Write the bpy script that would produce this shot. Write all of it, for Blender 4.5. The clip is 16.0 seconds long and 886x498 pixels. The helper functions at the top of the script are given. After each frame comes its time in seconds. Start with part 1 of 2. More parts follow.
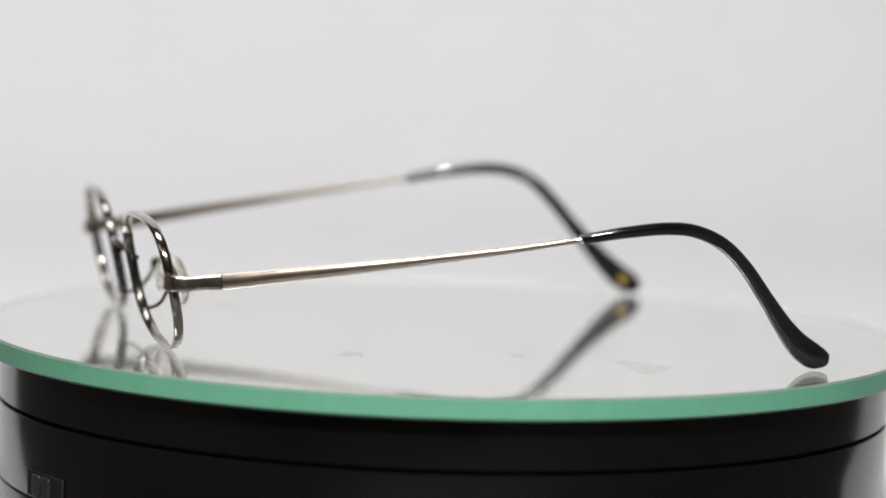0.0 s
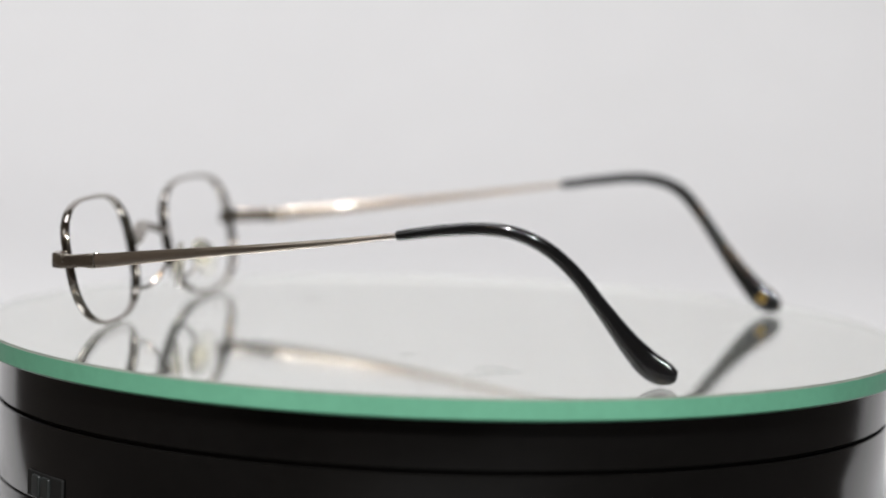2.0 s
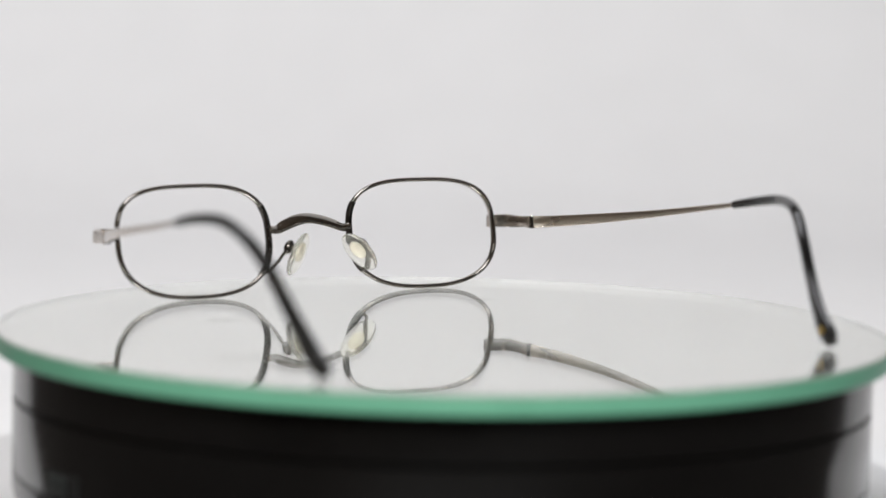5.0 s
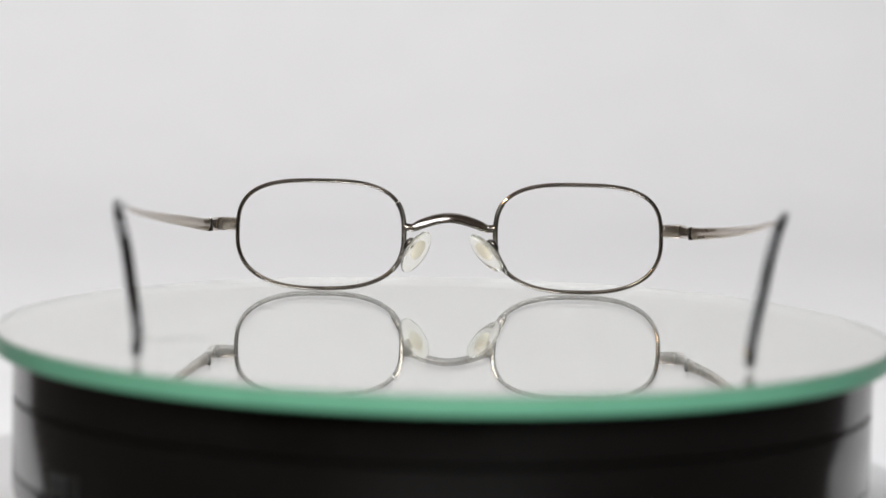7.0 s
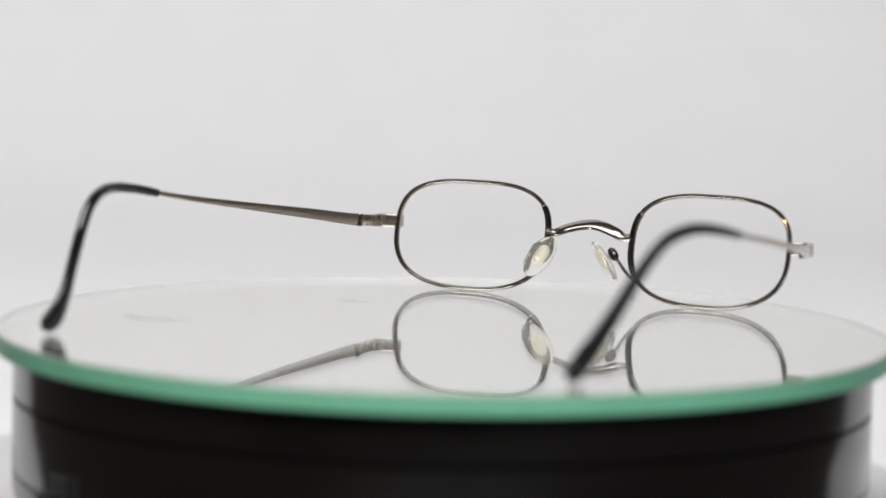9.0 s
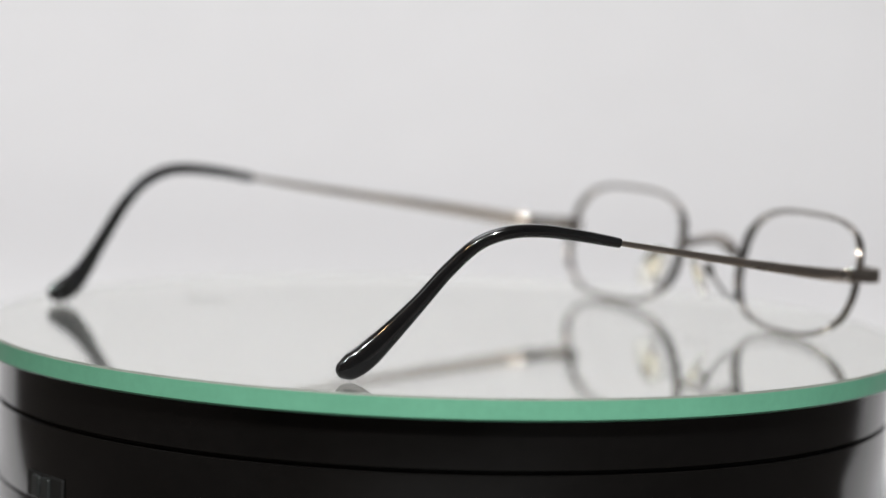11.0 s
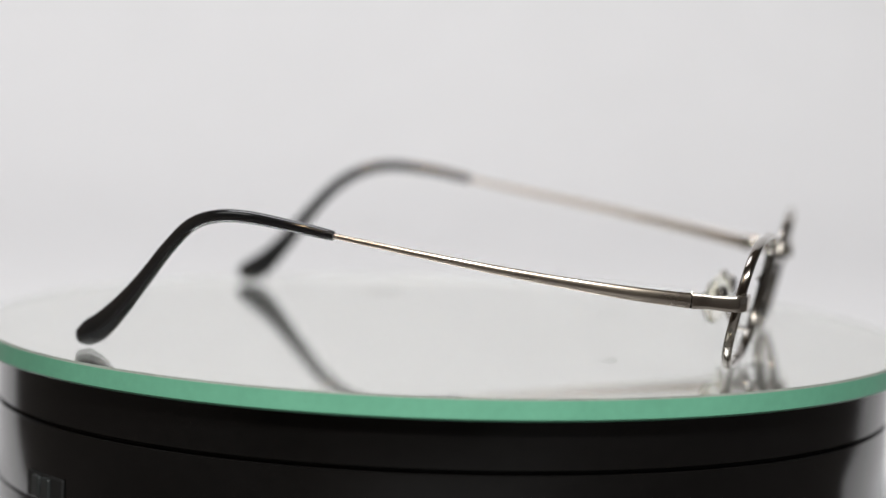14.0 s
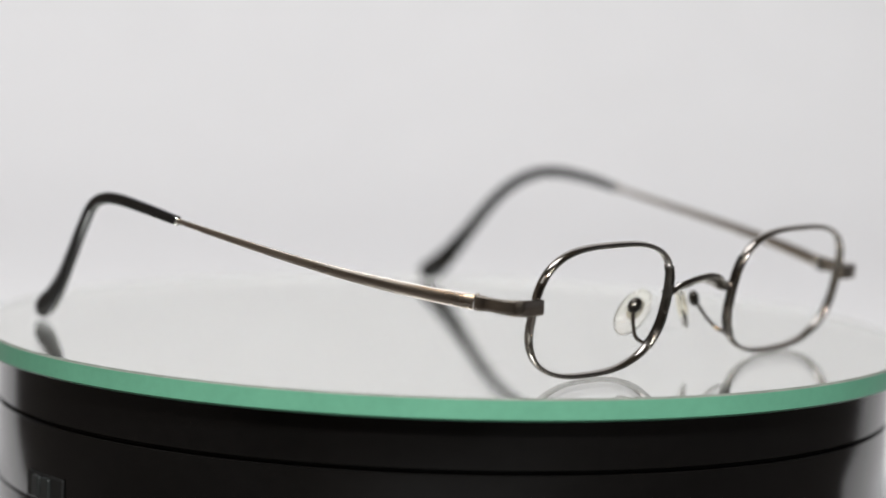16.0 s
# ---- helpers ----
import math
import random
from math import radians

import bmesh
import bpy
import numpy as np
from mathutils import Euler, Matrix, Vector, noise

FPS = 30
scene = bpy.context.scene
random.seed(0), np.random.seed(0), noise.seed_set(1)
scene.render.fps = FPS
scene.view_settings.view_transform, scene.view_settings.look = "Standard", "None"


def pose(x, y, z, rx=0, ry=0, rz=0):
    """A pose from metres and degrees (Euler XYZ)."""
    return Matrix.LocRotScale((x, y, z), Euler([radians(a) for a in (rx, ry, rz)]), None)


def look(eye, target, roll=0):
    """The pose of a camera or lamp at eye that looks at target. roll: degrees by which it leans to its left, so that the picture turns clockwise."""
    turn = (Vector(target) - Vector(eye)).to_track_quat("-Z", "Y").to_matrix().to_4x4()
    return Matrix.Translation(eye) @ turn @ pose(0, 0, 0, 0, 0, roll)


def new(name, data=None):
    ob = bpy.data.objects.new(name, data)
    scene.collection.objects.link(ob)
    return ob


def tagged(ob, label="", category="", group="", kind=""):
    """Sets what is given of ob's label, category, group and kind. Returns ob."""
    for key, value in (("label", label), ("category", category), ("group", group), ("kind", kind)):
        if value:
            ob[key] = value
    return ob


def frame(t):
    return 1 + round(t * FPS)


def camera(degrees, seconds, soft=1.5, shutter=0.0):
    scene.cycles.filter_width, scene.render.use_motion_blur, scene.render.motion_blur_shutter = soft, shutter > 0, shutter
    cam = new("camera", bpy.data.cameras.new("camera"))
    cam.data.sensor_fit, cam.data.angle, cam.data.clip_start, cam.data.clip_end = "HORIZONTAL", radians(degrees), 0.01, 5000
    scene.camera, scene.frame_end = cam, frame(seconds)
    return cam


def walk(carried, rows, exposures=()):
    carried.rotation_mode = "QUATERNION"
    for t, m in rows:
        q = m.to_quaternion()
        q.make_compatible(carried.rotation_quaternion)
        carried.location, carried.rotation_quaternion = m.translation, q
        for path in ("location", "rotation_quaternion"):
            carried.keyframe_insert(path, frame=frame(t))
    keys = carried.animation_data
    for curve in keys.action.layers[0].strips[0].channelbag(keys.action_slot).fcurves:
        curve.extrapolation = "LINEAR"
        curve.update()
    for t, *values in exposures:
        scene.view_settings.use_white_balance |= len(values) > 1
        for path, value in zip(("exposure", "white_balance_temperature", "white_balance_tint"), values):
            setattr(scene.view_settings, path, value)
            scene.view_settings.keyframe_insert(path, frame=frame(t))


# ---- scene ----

# ---------------------------------------------------------------- camera
cam = camera(16.2, 16.0)
cam.data.dof.use_dof = True
cam.data.dof.aperture_fstop = 7.9


def stand(d, h, pitch, yaw, roll):
    """The tripod pose: d metres in front of the spindle, h above the glass."""
    return pose(0, -d, h, 90 - pitch, 0, yaw) @ pose(0, 0, 0, 0, 0, roll)


NEAR = stand(0.7007, 0.0905, 5.915, 0.078, 1.88)
FAR = stand(0.7247, 0.09455, 5.99, 0.045, 1.22)
PULL = stand(0.7190, 0.0935, 6.000, -0.008, 1.78)
walk(cam, [(0, NEAR), (3.6, NEAR), (4.05, PULL), (4.9, FAR), (9.3, FAR), (10.6, NEAR), (16, NEAR)])

# the focus is pulled from the near temple to the rims and back
focus_mark = tagged(new("focus_mark"), kind="structure")
cam.data.dof.focus_object = focus_mark
walk(focus_mark, [(t, pose(0, d - 0.7007 - far, 0.09 - 0.105 * d)) for t, d, far in (
    (0, 0.645, 0), (3.3, 0.648, 0), (3.65, 0.655, 0), (4.0, 0.75, 0.018), (4.5, 0.795, 0.023), (9.3, 0.790, 0.024), (10.6, 0.624, 0), (16, 0.626, 0))])

TURN_0 = 2.35 + 7 * 14.65      # degrees at the start
TURN_RATE = -14.65             # degrees a second

# ---------------------------------------------------------------- light
world = bpy.data.worlds.new("studio")
scene.world = world
world.use_nodes = True
world.node_tree.nodes["Background"].inputs[0].default_value = (0.9, 0.95, 1.0, 1)
world.node_tree.nodes["Background"].inputs[1].default_value = 0.02
scene.view_settings.exposure = 0.0


def area(name, eye, target, sx, sy, watts, colour):
    d = bpy.data.lights.new(name, "AREA")
    d.shape, d.size, d.size_y, d.energy, d.color = "RECTANGLE", sx, sy, watts, colour
    ob = new(name, d)
    ob.matrix_world = look(eye, target)
    return ob


area("bulb_left", (-0.13, -1.20, 0.98), (0, 0, 0.0), 0.06, 0.06, 13.0, (0.968, 0.99, 0.985))
area("bulb_right", (0.33, -1.15, 1.00), (0, 0, 0.0), 0.06, 0.06, 13.0, (0.968, 0.99, 0.985))
area("warm_bulb", (-0.43, -1.07, 0.96), (0, 0, 0.0), 0.06, 0.06, 1.6, (1.0, 0.66, 0.38))
area("softbox_left", (-1.05, -0.75, 0.95), (0, 0.1, 0.05), 0.6, 0.5, 1.2, (0.97, 0.985, 0.97))
area("overhead_softbox", (-0.38, 0.12, 1.36), (-0.30, 0.66, -0.02), 0.8, 0.6, 7.7, (0.945, 0.958, 1.0))

# ---------------------------------------------------------------- materials


def material(name, colour, rough=0.5, metal=0.0, coat=0.0, vary=0.12, scale=60.0, bump=0.0, bump_scale=400.0, stretch=(1, 1, 1), rough_vary=0.1, ior=1.5, coat_rough=0.04, coat_ior=1.5):
    """A procedural surface: two scales of noise in colour and gloss, fine relief."""
    m = bpy.data.materials.new(name)
    m.use_nodes = True
    nt = m.node_tree
    b = nt.nodes["Principled BSDF"]
    b.inputs["Metallic"].default_value = metal
    b.inputs["Coat Weight"].default_value = coat
    b.inputs["Coat Roughness"].default_value = coat_rough
    b.inputs["Coat IOR"].default_value = coat_ior
    b.inputs["IOR"].default_value = ior
    tc = nt.nodes.new("ShaderNodeTexCoord")
    mp = nt.nodes.new("ShaderNodeMapping")
    mp.inputs["Scale"].default_value = stretch
    nt.links.new(tc.outputs["Object"], mp.inputs["Vector"])
    n1 = nt.nodes.new("ShaderNodeTexNoise")
    n1.inputs["Scale"].default_value, n1.inputs["Detail"].default_value = scale, 6
    n2 = nt.nodes.new("ShaderNodeTexNoise")
    n2.inputs["Scale"].default_value, n2.inputs["Detail"].default_value = scale * 9, 3
    for n in (n1, n2):
        nt.links.new(mp.outputs[0], n.inputs["Vector"])
    mix = nt.nodes.new("ShaderNodeMath")
    mix.operation = "ADD"
    nt.links.new(n1.outputs[0], mix.inputs[0])
    nt.links.new(n2.outputs[0], mix.inputs[1])
    ramp = nt.nodes.new("ShaderNodeMapRange")
    ramp.inputs["From Min"].default_value, ramp.inputs["From Max"].default_value = 0.7, 1.3
    ramp.inputs["To Min"].default_value, ramp.inputs["To Max"].default_value = 1 - vary, 1 + vary
    nt.links.new(mix.outputs[0], ramp.inputs["Value"])
    mul = nt.nodes.new("ShaderNodeVectorMath")
    mul.operation = "SCALE"
    mul.inputs[0].default_value = colour
    nt.links.new(ramp.outputs[0], mul.inputs["Scale"])
    nt.links.new(mul.outputs[0], b.inputs["Base Color"])
    rr = nt.nodes.new("ShaderNodeMapRange")
    rr.inputs["From Min"].default_value, rr.inputs["From Max"].default_value = 0.3, 0.7
    rr.inputs["To Min"].default_value, rr.inputs["To Max"].default_value = rough * (1 - rough_vary), rough * (1 + rough_vary)
    nt.links.new(n1.outputs[0], rr.inputs["Value"])
    nt.links.new(rr.outputs[0], b.inputs["Roughness"])
    if bump:
        n3 = nt.nodes.new("ShaderNodeTexNoise")
        n3.inputs["Scale"].default_value, n3.inputs["Detail"].default_value = bump_scale, 4
        nt.links.new(mp.outputs[0], n3.inputs["Vector"])
        bp = nt.nodes.new("ShaderNodeBump")
        bp.inputs["Strength"].default_value, bp.inputs["Distance"].default_value = bump, 0.0002
        nt.links.new(n3.outputs[0], bp.inputs["Height"])
        nt.links.new(bp.outputs[0], b.inputs["Normal"])
    return m


def clear(name, tint, rough, ior, milk=1.0):
    m = bpy.data.materials.new(name)
    m.use_nodes = True
    b = m.node_tree.nodes["Principled BSDF"]
    b.inputs["Base Color"].default_value = (*tint, 1)
    b.inputs["Transmission Weight"].default_value = milk
    b.inputs["Roughness"].default_value = rough
    b.inputs["IOR"].default_value = ior
    return m


PAPER = material("backdrop_paper", (0.80, 0.79, 0.80), 0.85, vary=0.02, scale=3, bump=0.15, bump_scale=900)
DARK_WALL = material("dark_wall", (0.016, 0.016, 0.017), 0.8, vary=0.15, scale=4)
TABLE = material("brown_table", (0.075, 0.066, 0.061), 0.45, vary=0.15, scale=8, stretch=(1, 6, 1), bump=0.1, bump_scale=300)
WARM_WALL = material("warm_wall", (0.30, 0.25, 0.20), 0.7, vary=0.15, scale=4)
GREY_WALL = material("grey_wall", (0.30, 0.30, 0.31), 0.8, vary=0.1, scale=4)
METAL = material("antique_steel", (0.265, 0.226, 0.188), 0.14, 1.0, coat=0.75, coat_rough=0.06, coat_ior=2.8, vary=0.16, scale=260, bump=0.05, bump_scale=2500, rough_vary=0.25)
DARK_METAL = material("oxidised_steel", (0.10, 0.09, 0.08), 0.24, 1.0, vary=0.2, scale=300, bump=0.05, bump_scale=2500, rough_vary=0.25)
BRUSHED = material("brushed_steel", (0.46, 0.385, 0.315), 0.30, 1.0, coat=0.7, coat_rough=0.06, coat_ior=2.8, vary=0.06, scale=90, stretch=(3, 0.3, 3), bump=0.04, bump_scale=1500, rough_vary=0.12)
SATIN = material("worn_satin_steel", (0.46, 0.40, 0.345), 0.25, 1.0, coat=0.5, coat_rough=0.1, coat_ior=2.4, vary=0.14, scale=220, bump=0.06, bump_scale=1800, rough_vary=0.25)
SOLDER = material("solder_silver", (0.72, 0.70, 0.66), 0.2, 1.0, vary=0.1, scale=500)
BLACK = material("black_acetate", (0.006, 0.0060, 0.0065), 0.12, 0.0, coat=1.0, vary=0.3, scale=150, rough_vary=0.3)
GOLD = material("gold_print", (0.65, 0.42, 0.10), 0.35, 1.0, vary=0.15, scale=900)
PAD = clear("clear_silicone", (0.98, 0.97, 0.92), 0.04, 1.30, 0.93)
CREAM = material("cream_insert", (0.86, 0.81, 0.69), 0.24, 0.3, vary=0.1, scale=500)
GLASS = clear("float_glass", (0.990, 0.998, 0.966), 0.0, 1.5, 0.945)
SILVER = material("mirror_silvering", (0.98, 0.985, 0.98), 0.015, 1.0, vary=0.01, scale=30, rough_vary=0.0)
EDGE = material("ground_green_edge", (0.155, 0.43, 0.285), 0.45, vary=0.06, scale=60, bump=0.1, bump_scale=2500, rough_vary=0.2)
ARRIS = material("ground_arris", (0.22, 0.25, 0.215), 0.5, vary=0.2, scale=150)
# matt grey painted in place of the reflections inside the glass edge
EDGE_REFLECTION = material("painted_edge_reflection", (0.31, 0.31, 0.31), 0.6, vary=0.05, scale=120)
PLASTIC = material("gloss_black_plastic", (0.0034, 0.0031, 0.0030), 0.17, 0.0, coat=0.0, vary=0.25, scale=40, bump=0.02, bump_scale=300, rough_vary=0.3, ior=1.42)
GROOVE = material("groove_black", (0.003, 0.003, 0.003), 0.7, vary=0.2, scale=90)


def smudge():
    m = bpy.data.materials.new("finger_smudge")
    m.use_nodes = True
    nt = m.node_tree
    out = nt.nodes["Material Output"]
    b = nt.nodes["Principled BSDF"]
    b.inputs["Base Color"].default_value, b.inputs["Roughness"].default_value = (0.3, 0.3, 0.29, 1), 0.9
    b.inputs["Specular IOR Level"].default_value = 0.0
    tr = nt.nodes.new("ShaderNodeBsdfTransparent")
    n = nt.nodes.new("ShaderNodeTexNoise")
    n.inputs["Scale"].default_value, n.inputs["Detail"].default_value = 350, 4
    tc = nt.nodes.new("ShaderNodeTexCoord")
    nt.links.new(tc.outputs["Object"], n.inputs["Vector"])
    r = nt.nodes.new("ShaderNodeMapRange")
    r.inputs["From Min"].default_value, r.inputs["From Max"].default_value = 0.3, 0.75
    r.inputs["To Min"].default_value, r.inputs["To Max"].default_value = 0.0, 0.13
    nt.links.new(n.outputs[0], r.inputs["Value"])
    mix = nt.nodes.new("ShaderNodeMixShader")
    nt.links.new(r.outputs[0], mix.inputs[0])
    nt.links.new(tr.outputs[0], mix.inputs[1])
    nt.links.new(b.outputs[0], mix.inputs[2])
    nt.links.new(mix.outputs[0], out.inputs["Surface"])
    return m


SMUDGE = smudge()
GREY_KEY = material("grey_key_plastic", (0.02, 0.023, 0.023), 0.4, vary=0.15, scale=400)

# ---------------------------------------------------------------- mesh tools


def obj(name, bm, mat, smooth=True):
    me = bpy.data.meshes.new(name)
    bmesh.ops.recalc_face_normals(bm, faces=bm.faces)
    bm.to_mesh(me)
    bm.free()
    for m in (mat if isinstance(mat, (list, tuple)) else (mat,)):
        me.materials.append(m)
    if smooth:
        me.shade_smooth()
        me.set_sharp_from_angle(angle=radians(28))
    return new(name, me)


def part(name, bm, mat, parent, label="", smooth=True):
    ob = obj(name, bm, mat, smooth)
    ob.parent = parent
    if label:
        tagged(ob, label)
    return ob


def spline(rows, n):
    """Catmull-Rom through rows of numbers, n steps to each span."""
    rows = np.array(rows, float)
    ext = np.vstack([2 * rows[0] - rows[1], rows, 2 * rows[-1] - rows[-2]])
    out = []
    for i in range(1, len(ext) - 2):
        a, b, c, d = ext[i - 1:i + 3]
        for k in range(n):
            t = k / n
            out.append(0.5 * (2 * b + (c - a) * t + (2 * a - 5 * b + 4 * c - d) * t * t + (3 * b - a - 3 * c + d) * t ** 3))
    out.append(rows[-1])
    return np.array(out)


def profile(sides, power):
    """Unit superellipse outline."""
    out = []
    for k in range(sides):
        a = 2 * math.pi * (k + 0.5) / sides
        c, s = math.cos(a), math.sin(a)
        out.append((math.copysign(abs(c) ** (2 / power), c), math.copysign(abs(s) ** (2 / power), s)))
    return out


def sweep(bm, pts, ups, sizes, sides=12, power=3.0, closed=False, caps=True):
    """Sweep an outline along pts. ups: the direction of the second size at each point; sizes: (first, second) in full widths."""
    pts = [Vector(p) for p in pts]
    n = len(pts)
    prof = profile(sides, power)
    rings = []
    for i, p in enumerate(pts):
        if closed:
            t = pts[(i + 1) % n] - pts[i - 1]
        else:
            t = pts[min(i + 1, n - 1)] - pts[max(i - 1, 0)]
        t.normalize()
        up = Vector(ups[i] if isinstance(ups, list) else ups)
        side = t.cross(up).normalized()
        up = side.cross(t).normalized()
        a, b = sizes[i] if isinstance(sizes, list) else sizes
        rings.append([bm.verts.new(p + side * (u * a / 2) + up * (v * b / 2)) for u, v in prof])
    last = n if closed else n - 1
    for i in range(last):
        r, q = rings[i], rings[(i + 1) % n]
        for k in range(sides):
            bm.faces.new((r[k], r[(k + 1) % sides], q[(k + 1) % sides], q[k]))
    if caps and not closed:
        bm.faces.new(rings[0])
        bm.faces.new(rings[-1])
    return rings


def lathe(bm, outline, steps=160, closed=False):
    """Turn (radius, z) rows about the z axis."""
    rings = []
    for r, z in outline:
        if r < 1e-6:
            rings.append([bm.verts.new((0, 0, z))])
        else:
            rings.append([bm.verts.new((r * math.cos(2 * math.pi * k / steps), r * math.sin(2 * math.pi * k / steps), z)) for k in range(steps)])
    pairs = list(zip(rings, rings[1:])) + ([(rings[-1], rings[0])] if closed else [])
    for a, b in pairs:
        for k in range(steps):
            k2 = (k + 1) % steps
            if len(a) == 1:
                bm.faces.new((a[0], b[k2], b[k]))
            elif len(b) == 1:
                bm.faces.new((a[k], a[k2], b[0]))
            else:
                bm.faces.new((a[k], a[k2], b[k2], b[k]))


def ellipsoid(bm, centre, axes, seg=20, rings=12):
    """axes: three half-axis vectors."""
    c = Vector(centre)
    x, y, z = (Vector(a) for a in axes)
    grid = []
    for i in range(1, rings):
        th = math.pi * i / rings
        grid.append([bm.verts.new(c + x * (math.sin(th) * math.cos(2 * math.pi * k / seg)) + y * (math.sin(th) * math.sin(2 * math.pi * k / seg)) + z * math.cos(th)) for k in range(seg)])
    top, bot = bm.verts.new(c + z), bm.verts.new(c - z)
    for a, b in zip(grid, grid[1:]):
        for k in range(seg):
            bm.faces.new((a[k], b[k], b[(k + 1) % seg], a[(k + 1) % seg]))
    for k in range(seg):
        bm.faces.new((top, grid[0][k], grid[0][(k + 1) % seg]))
        bm.faces.new((bot, grid[-1][(k + 1) % seg], grid[-1][k]))


def block(bm, m, sx, sy, sz, bevel=0.0, seg=2):
    """A box of full sizes at the pose m, its edges rounded."""
    made = bmesh.ops.create_cube(bm, size=1, matrix=m @ Matrix.Diagonal((sx, sy, sz, 1)))
    if bevel:
        edges = {e for v in made["verts"] for e in v.link_edges}
        bmesh.ops.bevel(bm, geom=list(edges), offset=bevel, segments=seg, affect="EDGES", profile=0.5)


# ---------------------------------------------------------------- the studio
BASE_Z = -0.0425


def studio():
    # paper sweep: lies on the table, curves up behind
    bm = bmesh.new()
    back, rad, top = 1.0, 0.35, 1.6
    line = [(0.012 + 0.1048 * k, BASE_Z) for k in range(6)]
    line += [(back - rad + rad * math.sin(a), BASE_Z + rad - rad * math.cos(a)) for a in [radians(5 * k) for k in range(0, 19)]]
    line += [(back, BASE_Z + rad + k * (top - rad) / 6) for k in range(1, 7)]
    def front(x, y):
        # the front edge lies under the turntable and falls back on both sides
        lim = float(np.interp(x, (-0.85, -0.30, -0.16, -0.10, 0.10, 0.16, 0.30, 0.85), (0.60, 0.20, 0.03, -0.04, -0.04, 0.00, 0.16, 0.55)))
        return lim + (y - 0.012) * (0.65 - lim) / 0.638 if y < 0.645 else y
    rows = [[bm.verts.new((x, front(x, y), z)) for x in np.linspace(-0.85, 0.85, 69)] for y, z in line]
    for a, b in zip(rows, rows[1:]):
        for k in range(len(a) - 1):
            bm.faces.new((a[k], a[k + 1], b[k + 1], b[k]))
    tagged(obj("backdrop", bm, PAPER), "plain white studio paper sweep, evenly lit", "backdrop", kind="structure")
    # table under the paper, walls and ceiling of the dim room
    bm = bmesh.new()
    block(bm, pose(0.1, 0.44, BASE_Z - 0.024, 0, 0, -13), 2.0, 1.48, 0.04, 0.004)
    tagged(obj("table_top", bm, TABLE, False), "plain brown table under the paper sweep", "table", kind="structure")
    for name, m, size, mat in (
        ("wall_north", pose(0, 1.85, 0.6), (4.2, 0.1, 3.0), GREY_WALL),
        ("wall_south", pose(0, -2.45, 0.6), (4.2, 0.1, 3.0), WARM_WALL),
        ("wall_west", pose(-2.05, -0.3, 0.6), (0.1, 4.2, 3.0), WARM_WALL),
        ("wall_east", pose(2.05, -0.3, 0.6), (0.1, 4.2, 3.0), GREY_WALL),
        ("floor", pose(0, -0.3, -0.85), (4.2, 4.4, 0.1), DARK_WALL),
        ("ceiling", pose(0, -0.3, 2.15), (4.2, 4.4, 0.1), WARM_WALL),
    ):
        bm = bmesh.new()
        block(bm, m, *size)
        tagged(obj(name, bm, mat, False), "plain dim studio " + name.split("_")[0], name.split("_")[0], kind="structure")


# ---------------------------------------------------------------- turntable
R_PLATE, T_PLATE = 0.1046, 0.0047
R_BASE = 0.1003


def turntable():
    root = tagged(new("turntable"), "gloss black round motorised turntable standing on white paper", "turntable")
    root.location = (0, 0, BASE_Z)
    z0 = -BASE_Z

    def ring(name, outline, mat, label=""):
        bm = bmesh.new()
        lathe(bm, [(r, z + z0) for r, z in outline], closed=False)
        return part(name, bm, mat, root, label)
    ring("platter", [(0, -0.0052), (R_BASE - 0.0004, -0.0052), (R_BASE, -0.0056), (R_BASE, -0.0150), (R_BASE - 0.0002, -0.0152), (R_BASE - 0.002, -0.0152), (0, -0.0152)], PLASTIC, "gloss black rotating platter")
    ring("gap_ring", [(0, -0.0151), (R_BASE - 0.0015, -0.0151), (R_BASE - 0.0015, -0.0162), (0, -0.0162)], GROOVE, "dark gap under the platter")
    ring("housing", [(0, -0.0160), (R_BASE - 0.0002, -0.0160), (R_BASE, -0.0162), (R_BASE, -0.0321), (R_BASE - 0.0001, -0.0323), (R_BASE - 0.002, -0.0323), (0, -0.0323)], PLASTIC, "gloss black motor housing")
    ring("foot_ring", [(0, -0.0328), (R_BASE - 0.0002, -0.0328), (R_BASE, -0.0330), (R_BASE, -0.0350), (R_BASE - 0.0001, -0.0368), (R_BASE - 0.0006, -0.0388), (R_BASE - 0.0018, -0.0406), (R_BASE - 0.0040, -0.0420), (R_BASE - 0.006, BASE_Z), (0, BASE_Z)], PLASTIC, "rounded foot of the housing")
    ring("shadow_gap", [(0, -0.0320), (R_BASE - 0.0012, -0.0320), (R_BASE - 0.0012, -0.0330), (0, -0.0330)], GROOVE, "dark seam above the foot")
    # two keys in a shallow socket at the housing's lower edge
    az = radians(214.5)

    def at(a, r, z):
        return pose(r * math.cos(a), r * math.sin(a), z + z0, 0, 0, math.degrees(a))
    bm = bmesh.new()
    block(bm, at(az, R_BASE - 0.0009, -0.0292), 0.0024, 0.0158, 0.0056, 0.0004)
    sw = part("switch_frame", bm, GROOVE, root, "black switch frame", False)
    for k in (-0.031, 0.012):
        bm = bmesh.new()
        block(bm, at(az + k, R_BASE + 0.0002, -0.0293), 0.0016, 0.0034, 0.0046, 0.0004)
        part("switch_key", bm, GREY_KEY, sw, "dark grey key", False)
    return root


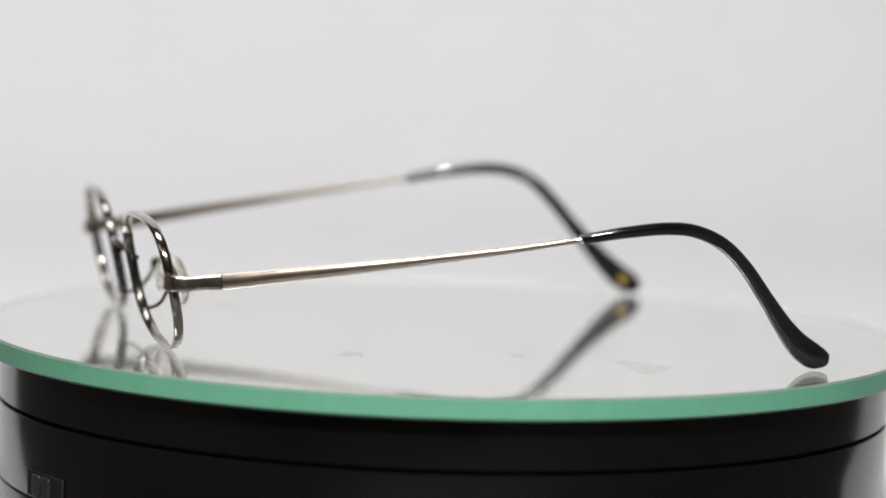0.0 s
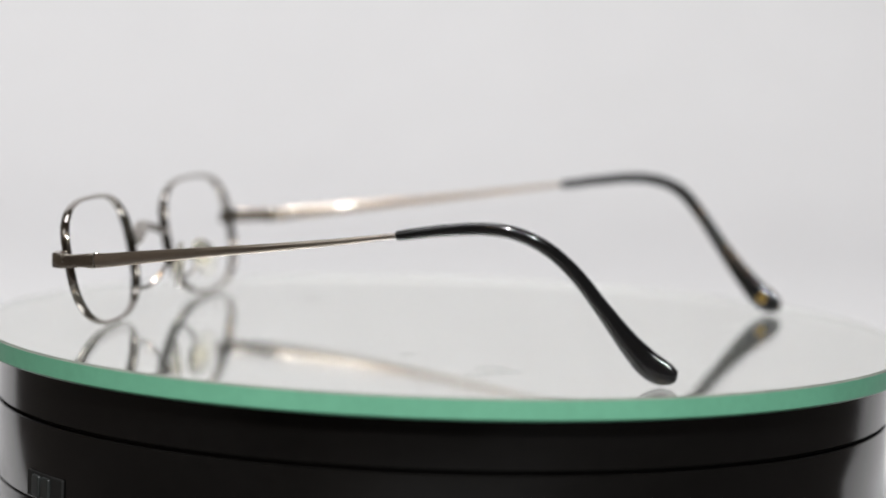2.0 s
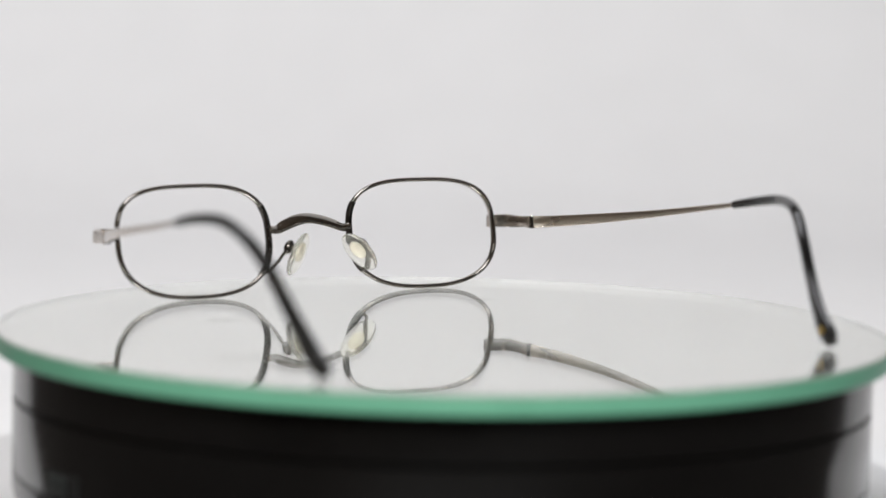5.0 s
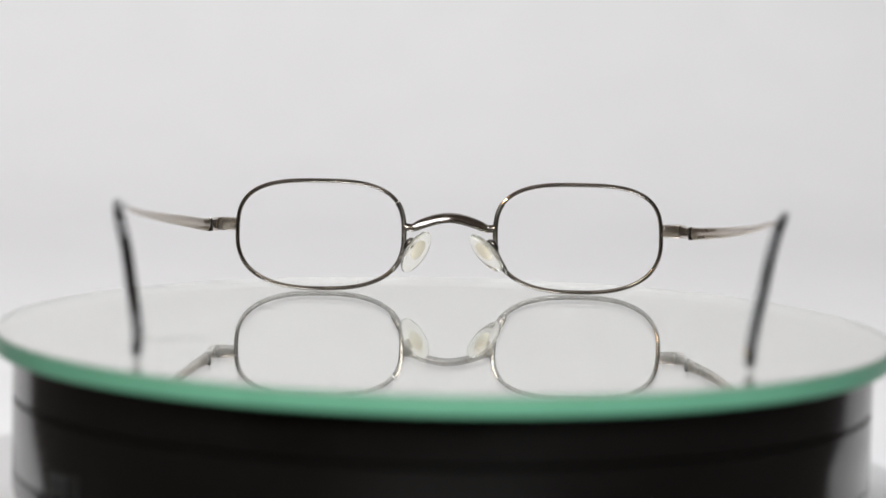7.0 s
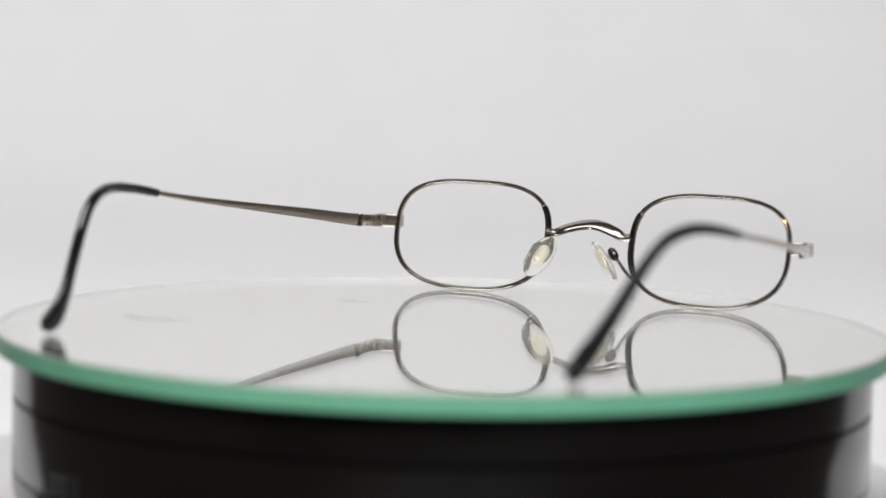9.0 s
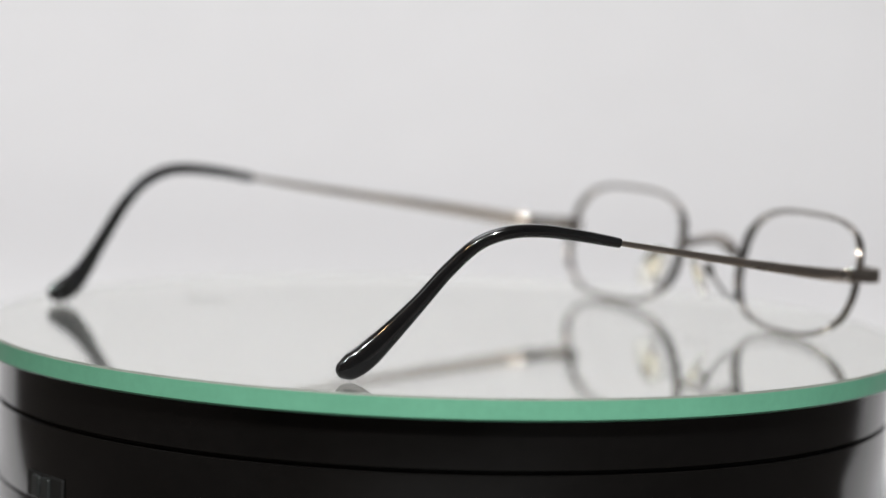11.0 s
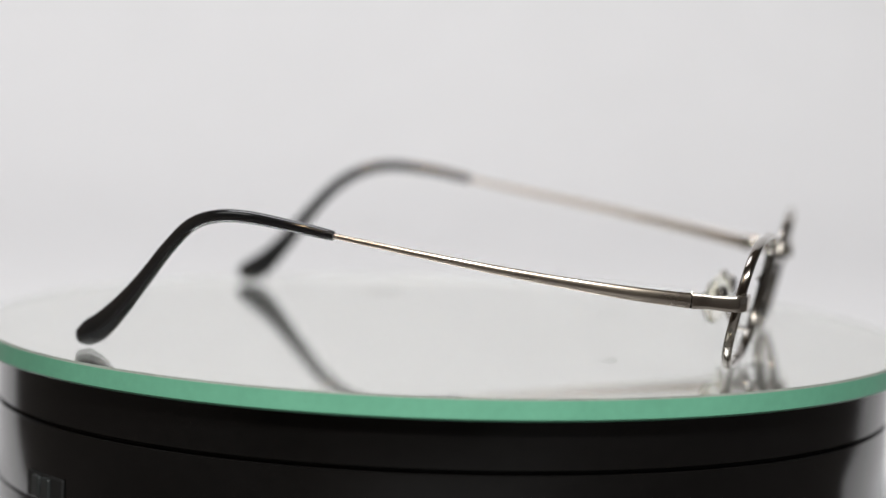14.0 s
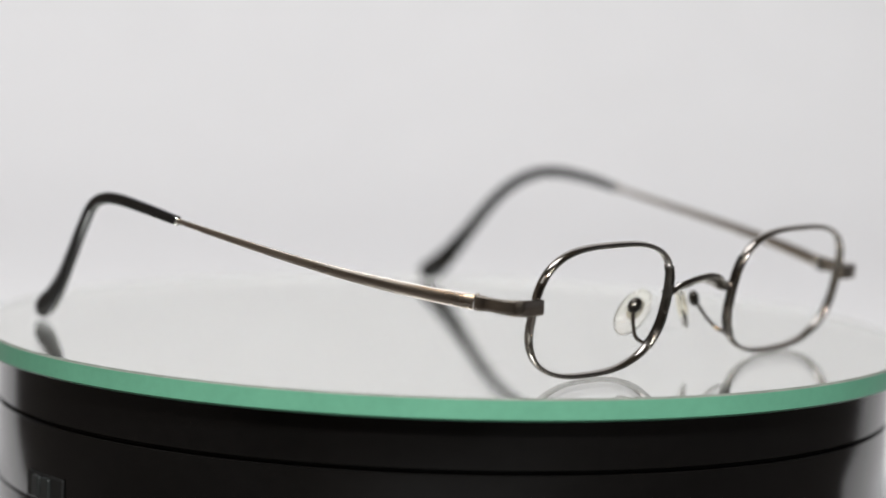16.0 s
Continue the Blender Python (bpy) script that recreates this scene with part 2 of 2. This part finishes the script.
def glass_plate():
    root = tagged(new("mirror_plate"), "round mirrored glass plate with ground green edge on a turntable", "plate")
    n = 200
    c, t = 0.00045, T_PLATE
    bm = bmesh.new()
    top = [bm.verts.new((R_PLATE * math.cos(2 * math.pi * k / n), R_PLATE * math.sin(2 * math.pi * k / n), 0)) for k in range(n)]
    for v in top:
        v.co.xy *= (R_PLATE - c) / R_PLATE
    bm.faces.new(top)
    me = bpy.data.meshes.new("glass_face")
    bm.to_mesh(me)
    bm.free()
    me.materials.append(GLASS)
    ob = new("glass_face", me)
    ob.parent = root
    ob.visible_shadow = False
    tagged(ob, "clear float glass face")
    bm = bmesh.new()
    bm.faces.new([bm.verts.new(((R_PLATE - c) * math.cos(2 * math.pi * k / n), (R_PLATE - c) * math.sin(2 * math.pi * k / n), -t)) for k in range(n)])
    part("mirror_back", bm, SILVER, root, "silvered mirror backing", False)
    bm = bmesh.new()
    lathe(bm, [(R_PLATE, -c), (R_PLATE, -t + c), (R_PLATE - c, -t)], n)
    part("ground_edge", bm, EDGE, root, "ground green glass edge")
    bm = bmesh.new()
    lathe(bm, [(R_PLATE - c, 0), (R_PLATE, -c)], n)
    part("arris", bm, ARRIS, root, "thin grey ground arris")
    # added ring: its flat grey imitates light reflected inside the edge
    bm = bmesh.new()
    lathe(bm, [(R_PLATE - c - 0.00005, -0.00005), (R_PLATE - c - 0.00005, -t)], n)
    part("edge_reflection_ring", bm, EDGE_REFLECTION, root, "added ring in the grey that the glass edge would reflect")
    bm = bmesh.new()
    lathe(bm, [(0, -t - 0.0001), (R_PLATE - 0.006, -t - 0.0001), (R_PLATE - 0.006, -0.0052), (0, -0.0052)], 96)
    part("felt_pad", bm, GROOVE, root, "black pad under the plate")
    # faint finger marks on the glass
    rng = random.Random(4)
    for x, y, a, b in ((-41.8, 31.6, 5, 3), (-63.0, -26.8, 9, 5), (37.6, 42.6, 5, 2.5), (-45.9, -4.0, 4, 2)):
        bm = bmesh.new()
        ring = []
        for k in range(28):
            w = 2 * math.pi * k / 28
            r = 1 + 0.22 * math.sin(3 * w + x) + rng.uniform(-0.08, 0.08)
            ring.append(bm.verts.new(((x + a * r * math.cos(w)) * 0.001, (y + b * r * math.sin(w)) * 0.001, 0.00003)))
        bm.faces.new(ring)
        part("finger_mark", bm, SMUDGE, root, "faint grey finger mark", False)
    return root


# ---------------------------------------------------------------- spectacles
mm = 0.001


def rim_point(side, a, grow=0.0):
    """A point of the rim's centre line at the angle a, 0 at the temple side, counted over the top. side: -1 or 1."""
    c, s = math.cos(a), math.sin(a)
    if s >= 0:
        power = 3.15 if c >= 0 else 2.95
    else:
        power = 2.5 if c >= 0 else 2.6
    u = math.copysign(abs(c) ** (2 / power), c) * (21.35 + grow)
    v = math.copysign(abs(s) ** (2 / power), s) * (13.6 + grow)
    return Vector((4.0 + side * (33.1 + u), 71.95 + 0.227 * v - 0.035 * u, 14.23 + v)) * mm


# x, y, z, thickness, height (mm), one list for each side: they are bent a little differently
END_PIECE = {
    -1: [(-50.1, 73.1, 16.5, 1.9, 3.2), (-53.8, 72.9, 16.5, 2.0, 3.4), (-55.7, 72.2, 16.5, 1.9, 3.4), (-56.4, 70.6, 16.5, 1.6, 3.3), (-56.9, 68.4, 16.6, 1.3, 3.05), (-57.3, 65.8, 16.9, 1.3, 2.95), (-57.5, 64.1, 17.0, 1.6, 3.25), (-57.7, 62.8, 17.1, 1.6, 3.3)],
    1: [(58.1, 73.1, 16.5, 1.9, 3.2), (61.8, 72.9, 16.5, 2.0, 3.4), (63.6, 72.2, 16.5, 1.9, 3.4), (64.3, 70.6, 16.5, 1.6, 3.3), (64.8, 68.4, 16.6, 1.3, 3.05), (65.1, 65.8, 16.8, 1.3, 2.95), (65.4, 64.1, 16.85, 1.6, 3.25), (65.6, 62.8, 16.9, 1.6, 3.3)]}
ARM = {
    -1: [(-57.8, 62.3, 17.15, 1.5, 3.2), (-59.6, 58.6, 17.7, 1.2, 3.0), (-62.8, 50.0, 19.1, 1.1, 2.75), (-66.6, 38.0, 20.9, 1.05, 2.35), (-70.0, 23.6, 23.0, 1.0, 1.9), (-72.7, 6.5, 25.5, 1.0, 1.5), (-74.4, -8.7, 28.0, 1.0, 1.2), (-74.8, -14.0, 28.9, 1.0, 1.1)],
    1: [(65.7, 62.3, 16.95, 1.5, 3.2), (67.6, 58.6, 17.4, 1.2, 3.0), (71.0, 50.0, 18.5, 1.1, 2.75), (74.2, 38.0, 20.2, 1.05, 2.35), (76.0, 23.6, 22.3, 1.0, 1.9), (77.0, 6.5, 25.0, 1.0, 1.5), (77.0, -9.3, 27.5, 1.0, 1.2), (76.8, -14.0, 28.3, 1.0, 1.1)]}
SLEEVE = {
    -1: [(-74.4, -8.6, 27.95, 2.0, 2.1), (-74.6, -11.5, 28.5, 2.2, 2.3), (-75.0, -18.0, 29.6, 2.3, 2.5), (-75.0, -26.5, 30.4, 2.4, 2.7), (-74.4, -33.0, 29.8, 2.5, 2.8), (-73.3, -39.3, 27.1, 2.6, 2.9),
         (-71.7, -45.0, 22.2, 2.6, 3.0), (-70.2, -50.7, 15.1, 2.6, 3.4), (-68.9, -55.5, 9.0, 2.6, 4.4), (-68.2, -59.5, 4.8, 2.7, 5.5), (-68.1, -62.3, 3.05, 2.6, 5.5), (-68.1, -64.4, 2.5, 2.3, 4.3), (-68.1, -65.6, 2.35, 1.6, 2.7), (-68.1, -66.0, 2.3, 0.7, 1.2)],
    1: [(77.0, -9.2, 27.5, 2.0, 2.1), (76.9, -12.0, 28.0, 2.2, 2.3), (76.6, -19.0, 29.2, 2.3, 2.5), (75.6, -27.7, 30.3, 2.4, 2.7), (74.0, -34.5, 30.0, 2.5, 2.8), (72.0, -40.3, 27.8, 2.6, 2.9),
        (69.8, -45.7, 22.6, 2.6, 3.0), (67.6, -51.3, 15.7, 2.6, 3.4), (65.6, -56.4, 9.8, 2.6, 4.4), (64.1, -61.1, 5.1, 2.7, 5.5), (63.5, -64.1, 3.1, 2.6, 5.5), (63.2, -65.8, 2.5, 2.3, 4.3), (63.0, -66.9, 2.35, 1.6, 2.7), (62.95, -67.3, 2.3, 0.7, 1.2)]}


def strip(rows, n, sides, power, lean=0.0):
    q = spline(rows, n)
    pts = [Vector(r[:3]) * mm for r in q]
    bm = bmesh.new()
    sweep(bm, pts, Vector((lean, 0, 1)), [(max(r[3], 0.2) * mm, max(r[4], 0.2) * mm) for r in q], sides, power)
    return bm


def spectacles():
    root = tagged(new("spectacles"), "antique silver metal spectacles, black temple tips, open on mirrored glass", "eyeglasses")
    lean = Vector((0, 1, -0.227))
    for side in (-1, 1):
        # rim
        n = 120
        bm = bmesh.new()
        sweep(bm, [rim_point(side, 2 * math.pi * (k + 0.5) / n) for k in range(n)], lean, (1.18 * mm, 2.1 * mm), 18, 2.15, closed=True)
        rim = part("rim", bm, METAL, root, "slim rounded rectangular metal rim")
        # the dark bar soldered to the nose side of the rim
        bm = bmesh.new()
        sweep(bm, [rim_point(side, radians(a)) for a in np.linspace(152, 214, 24)], lean, (1.34 * mm, 2.25 * mm), 14, 3.0)
        part("nose_bar", bm, DARK_METAL, rim, "darker bar on the nose side of the rim")
        for a in (150.5, 214):
            bm = bmesh.new()
            sweep(bm, [rim_point(side, radians(a + d)) for d in (0, 0.9, 1.8)], lean, [(1.3 * mm, 2.2 * mm), (1.55 * mm, 2.42 * mm), (1.3 * mm, 2.2 * mm)], 14, 2.4)
            part("solder_joint", bm, SOLDER, rim, "bright solder joint")
        # end piece, hinge, temple arm, sleeve
        part("end_piece", strip(END_PIECE[side], 5, 14, 5.0, -0.04 * side), SATIN, root, "brushed metal end piece")
        e = END_PIECE[side][-1]
        hinge = Vector((e[0] - side * 0.65, e[1] - 0.15, e[2])) * mm
        bm = bmesh.new()
        for k in (-1, 0, 1):
            bmesh.ops.create_cone(bm, cap_ends=True, segments=14, radius1=0.55 * mm, radius2=0.55 * mm, depth=0.98 * mm, matrix=Matrix.Translation(hinge + Vector((0, 0, 1.06 * k * mm))))
        hg = part("hinge", bm, DARK_METAL, root, "small three-knuckle hinge")
        bm = bmesh.new()
        ellipsoid(bm, hinge + Vector((0, 0, 1.58 * mm)), (Vector((0.45, 0, 0)) * mm, Vector((0, 0.45, 0)) * mm, Vector((0, 0, 0.3)) * mm), 12, 6)
        part("hinge_screw", bm, SOLDER, hg, "tiny screw head")
        part("temple", strip(ARM[side], 8, 24, 2.0, -0.04 * side), BRUSHED, root, "tapering brushed metal temple")
        tip = part("temple_tip", strip(SLEEVE[side], 8, 20, 2.3), BLACK, root, "gloss black plastic temple tip")
        p = Vector(SLEEVE[side][0][:3]) * mm
        bm = bmesh.new()
        sweep(bm, [p + Vector((0, 0.3, -0.05)) * mm, p + Vector((0, 0.02, 0)) * mm], Vector((0, 0, 1)), [(1.5 * mm, 1.6 * mm), (1.95 * mm, 2.05 * mm)], 14, 2.2)
        part("collar", bm, SOLDER, tip, "bright metal collar")
        if side == 1:
            path = spline(SLEEVE[1], 8)
            q, t = Vector(path[76][:3]) * mm, Vector(path[77][:3] - path[75][:3]).normalized()
            out = t.cross(Vector((0, 0, 1))).normalized()
            out = out if out.x < 0 else -out
            c = q + out * (path[76][3] / 2 + 0.02) * mm
            v = out.cross(t)
            bm = bmesh.new()
            loops = [[bm.verts.new(c + (t * math.cos(a) + v * math.sin(a)) * r * mm + out * h * mm) for a in [2 * math.pi * k / 20 for k in range(20)]] for r, h in ((1.15, -0.25), (1.1, 0.05), (0.55, 0.05), (0.5, -0.25))]
            for la, lb in zip(loops, loops[1:]):
                for k in range(20):
                    bm.faces.new((la[k], la[(k + 1) % 20], lb[(k + 1) % 20], lb[k]))
            part("gold_mark", bm, GOLD, tip, "small round gold printed mark", False)
        # nose pad on its bent wire
        p0 = rim_point(side, radians(214))
        box = Vector((4.0 + side * 10.6, 64.0, 12.8)) * mm
        wire = spline([p0, Vector((4.0 + side * 14.3, 67.4, 6.6)) * mm, Vector((4.0 + side * 13.0, 65.6, 8.8)) * mm, Vector((4.0 + side * 11.9, 64.6, 10.9)) * mm, box], 6)
        bm = bmesh.new()
        sweep(bm, [Vector(q) for q in wire], Vector((0.8, 0.1, 0.2)), (0.85 * mm, 0.85 * mm), 10, 2)
        part("pad_arm", bm, METAL, root, "bent wire nose pad arm")
        up = Vector(((-0.66, 0.15, 0.74), (0.53, 0.15, 0.82))[side < 0]).normalized()
        face = Vector(((-0.58, -0.70, -0.38), (0.46, -0.86, -0.2))[side < 0])
        face = (face - up * face.dot(up)).normalized()
        wide = face.cross(up)
        c0 = Vector((4.0 + side * 8.9, 62.3, 11.1)) * mm
        bm = bmesh.new()
        ellipsoid(bm, c0, (wide * 3.1 * mm, up * 6.0 * mm, face * 1.15 * mm), 24, 14)
        pad = part("nose_pad", bm, PAD, root, "clear silicone nose pad")
        bm = bmesh.new()
        ellipsoid(bm, c0 + up * 0.7 * mm - face * 0.1 * mm, (wide * 1.6 * mm, up * 2.7 * mm, face * 0.5 * mm))
        part("pad_insert", bm, CREAM, pad, "cream insert")
        bm = bmesh.new()
        ellipsoid(bm, box, (wide * 1.4 * mm, up * 1.95 * mm, face * 1.15 * mm), 16, 10)
        part("pad_box", bm, DARK_METAL, pad, "dark metal pad box")
    # saddle bridge: two short posts and an arched strap
    half = [(11.6, 72.4, 16.5, 1.6, 1.6), (10.3, 72.4, 16.3, 1.7, 1.6), (9.0, 72.5, 16.5, 2.4, 1.35), (6.8, 73.0, 17.4, 3.0, 1.25), (3.3, 73.9, 18.4, 3.3, 1.25), (0.0, 74.2, 18.8, 3.3, 1.25)]
    rows = [(-x, y, z, a, b) for x, y, z, a, b in half] + [(x, y, z, a, b) for x, y, z, a, b in half[-2::-1]]
    q = spline(rows, 6)
    bm = bmesh.new()
    sweep(bm, [Vector((4.0 + r[0], r[1], r[2])) * mm for r in q], Vector((0, -0.62, 1)), [(r[3] * mm, r[4] * mm) for r in q], 14, 5.0)
    part("bridge", bm, METAL, root, "arched saddle bridge")
    return root


studio()
table = turntable()
plate = glass_plate()
frames = spectacles()


def motions():
    rows = [(0.5 * k, pose(0, 0, 0, 0, 0, TURN_0 + TURN_RATE * 0.5 * k - 0.06 * max(0.0, 0.5 * k - 9.0))) for k in range(33)]
    walk(plate, rows)
    walk(frames, rows)


motions()
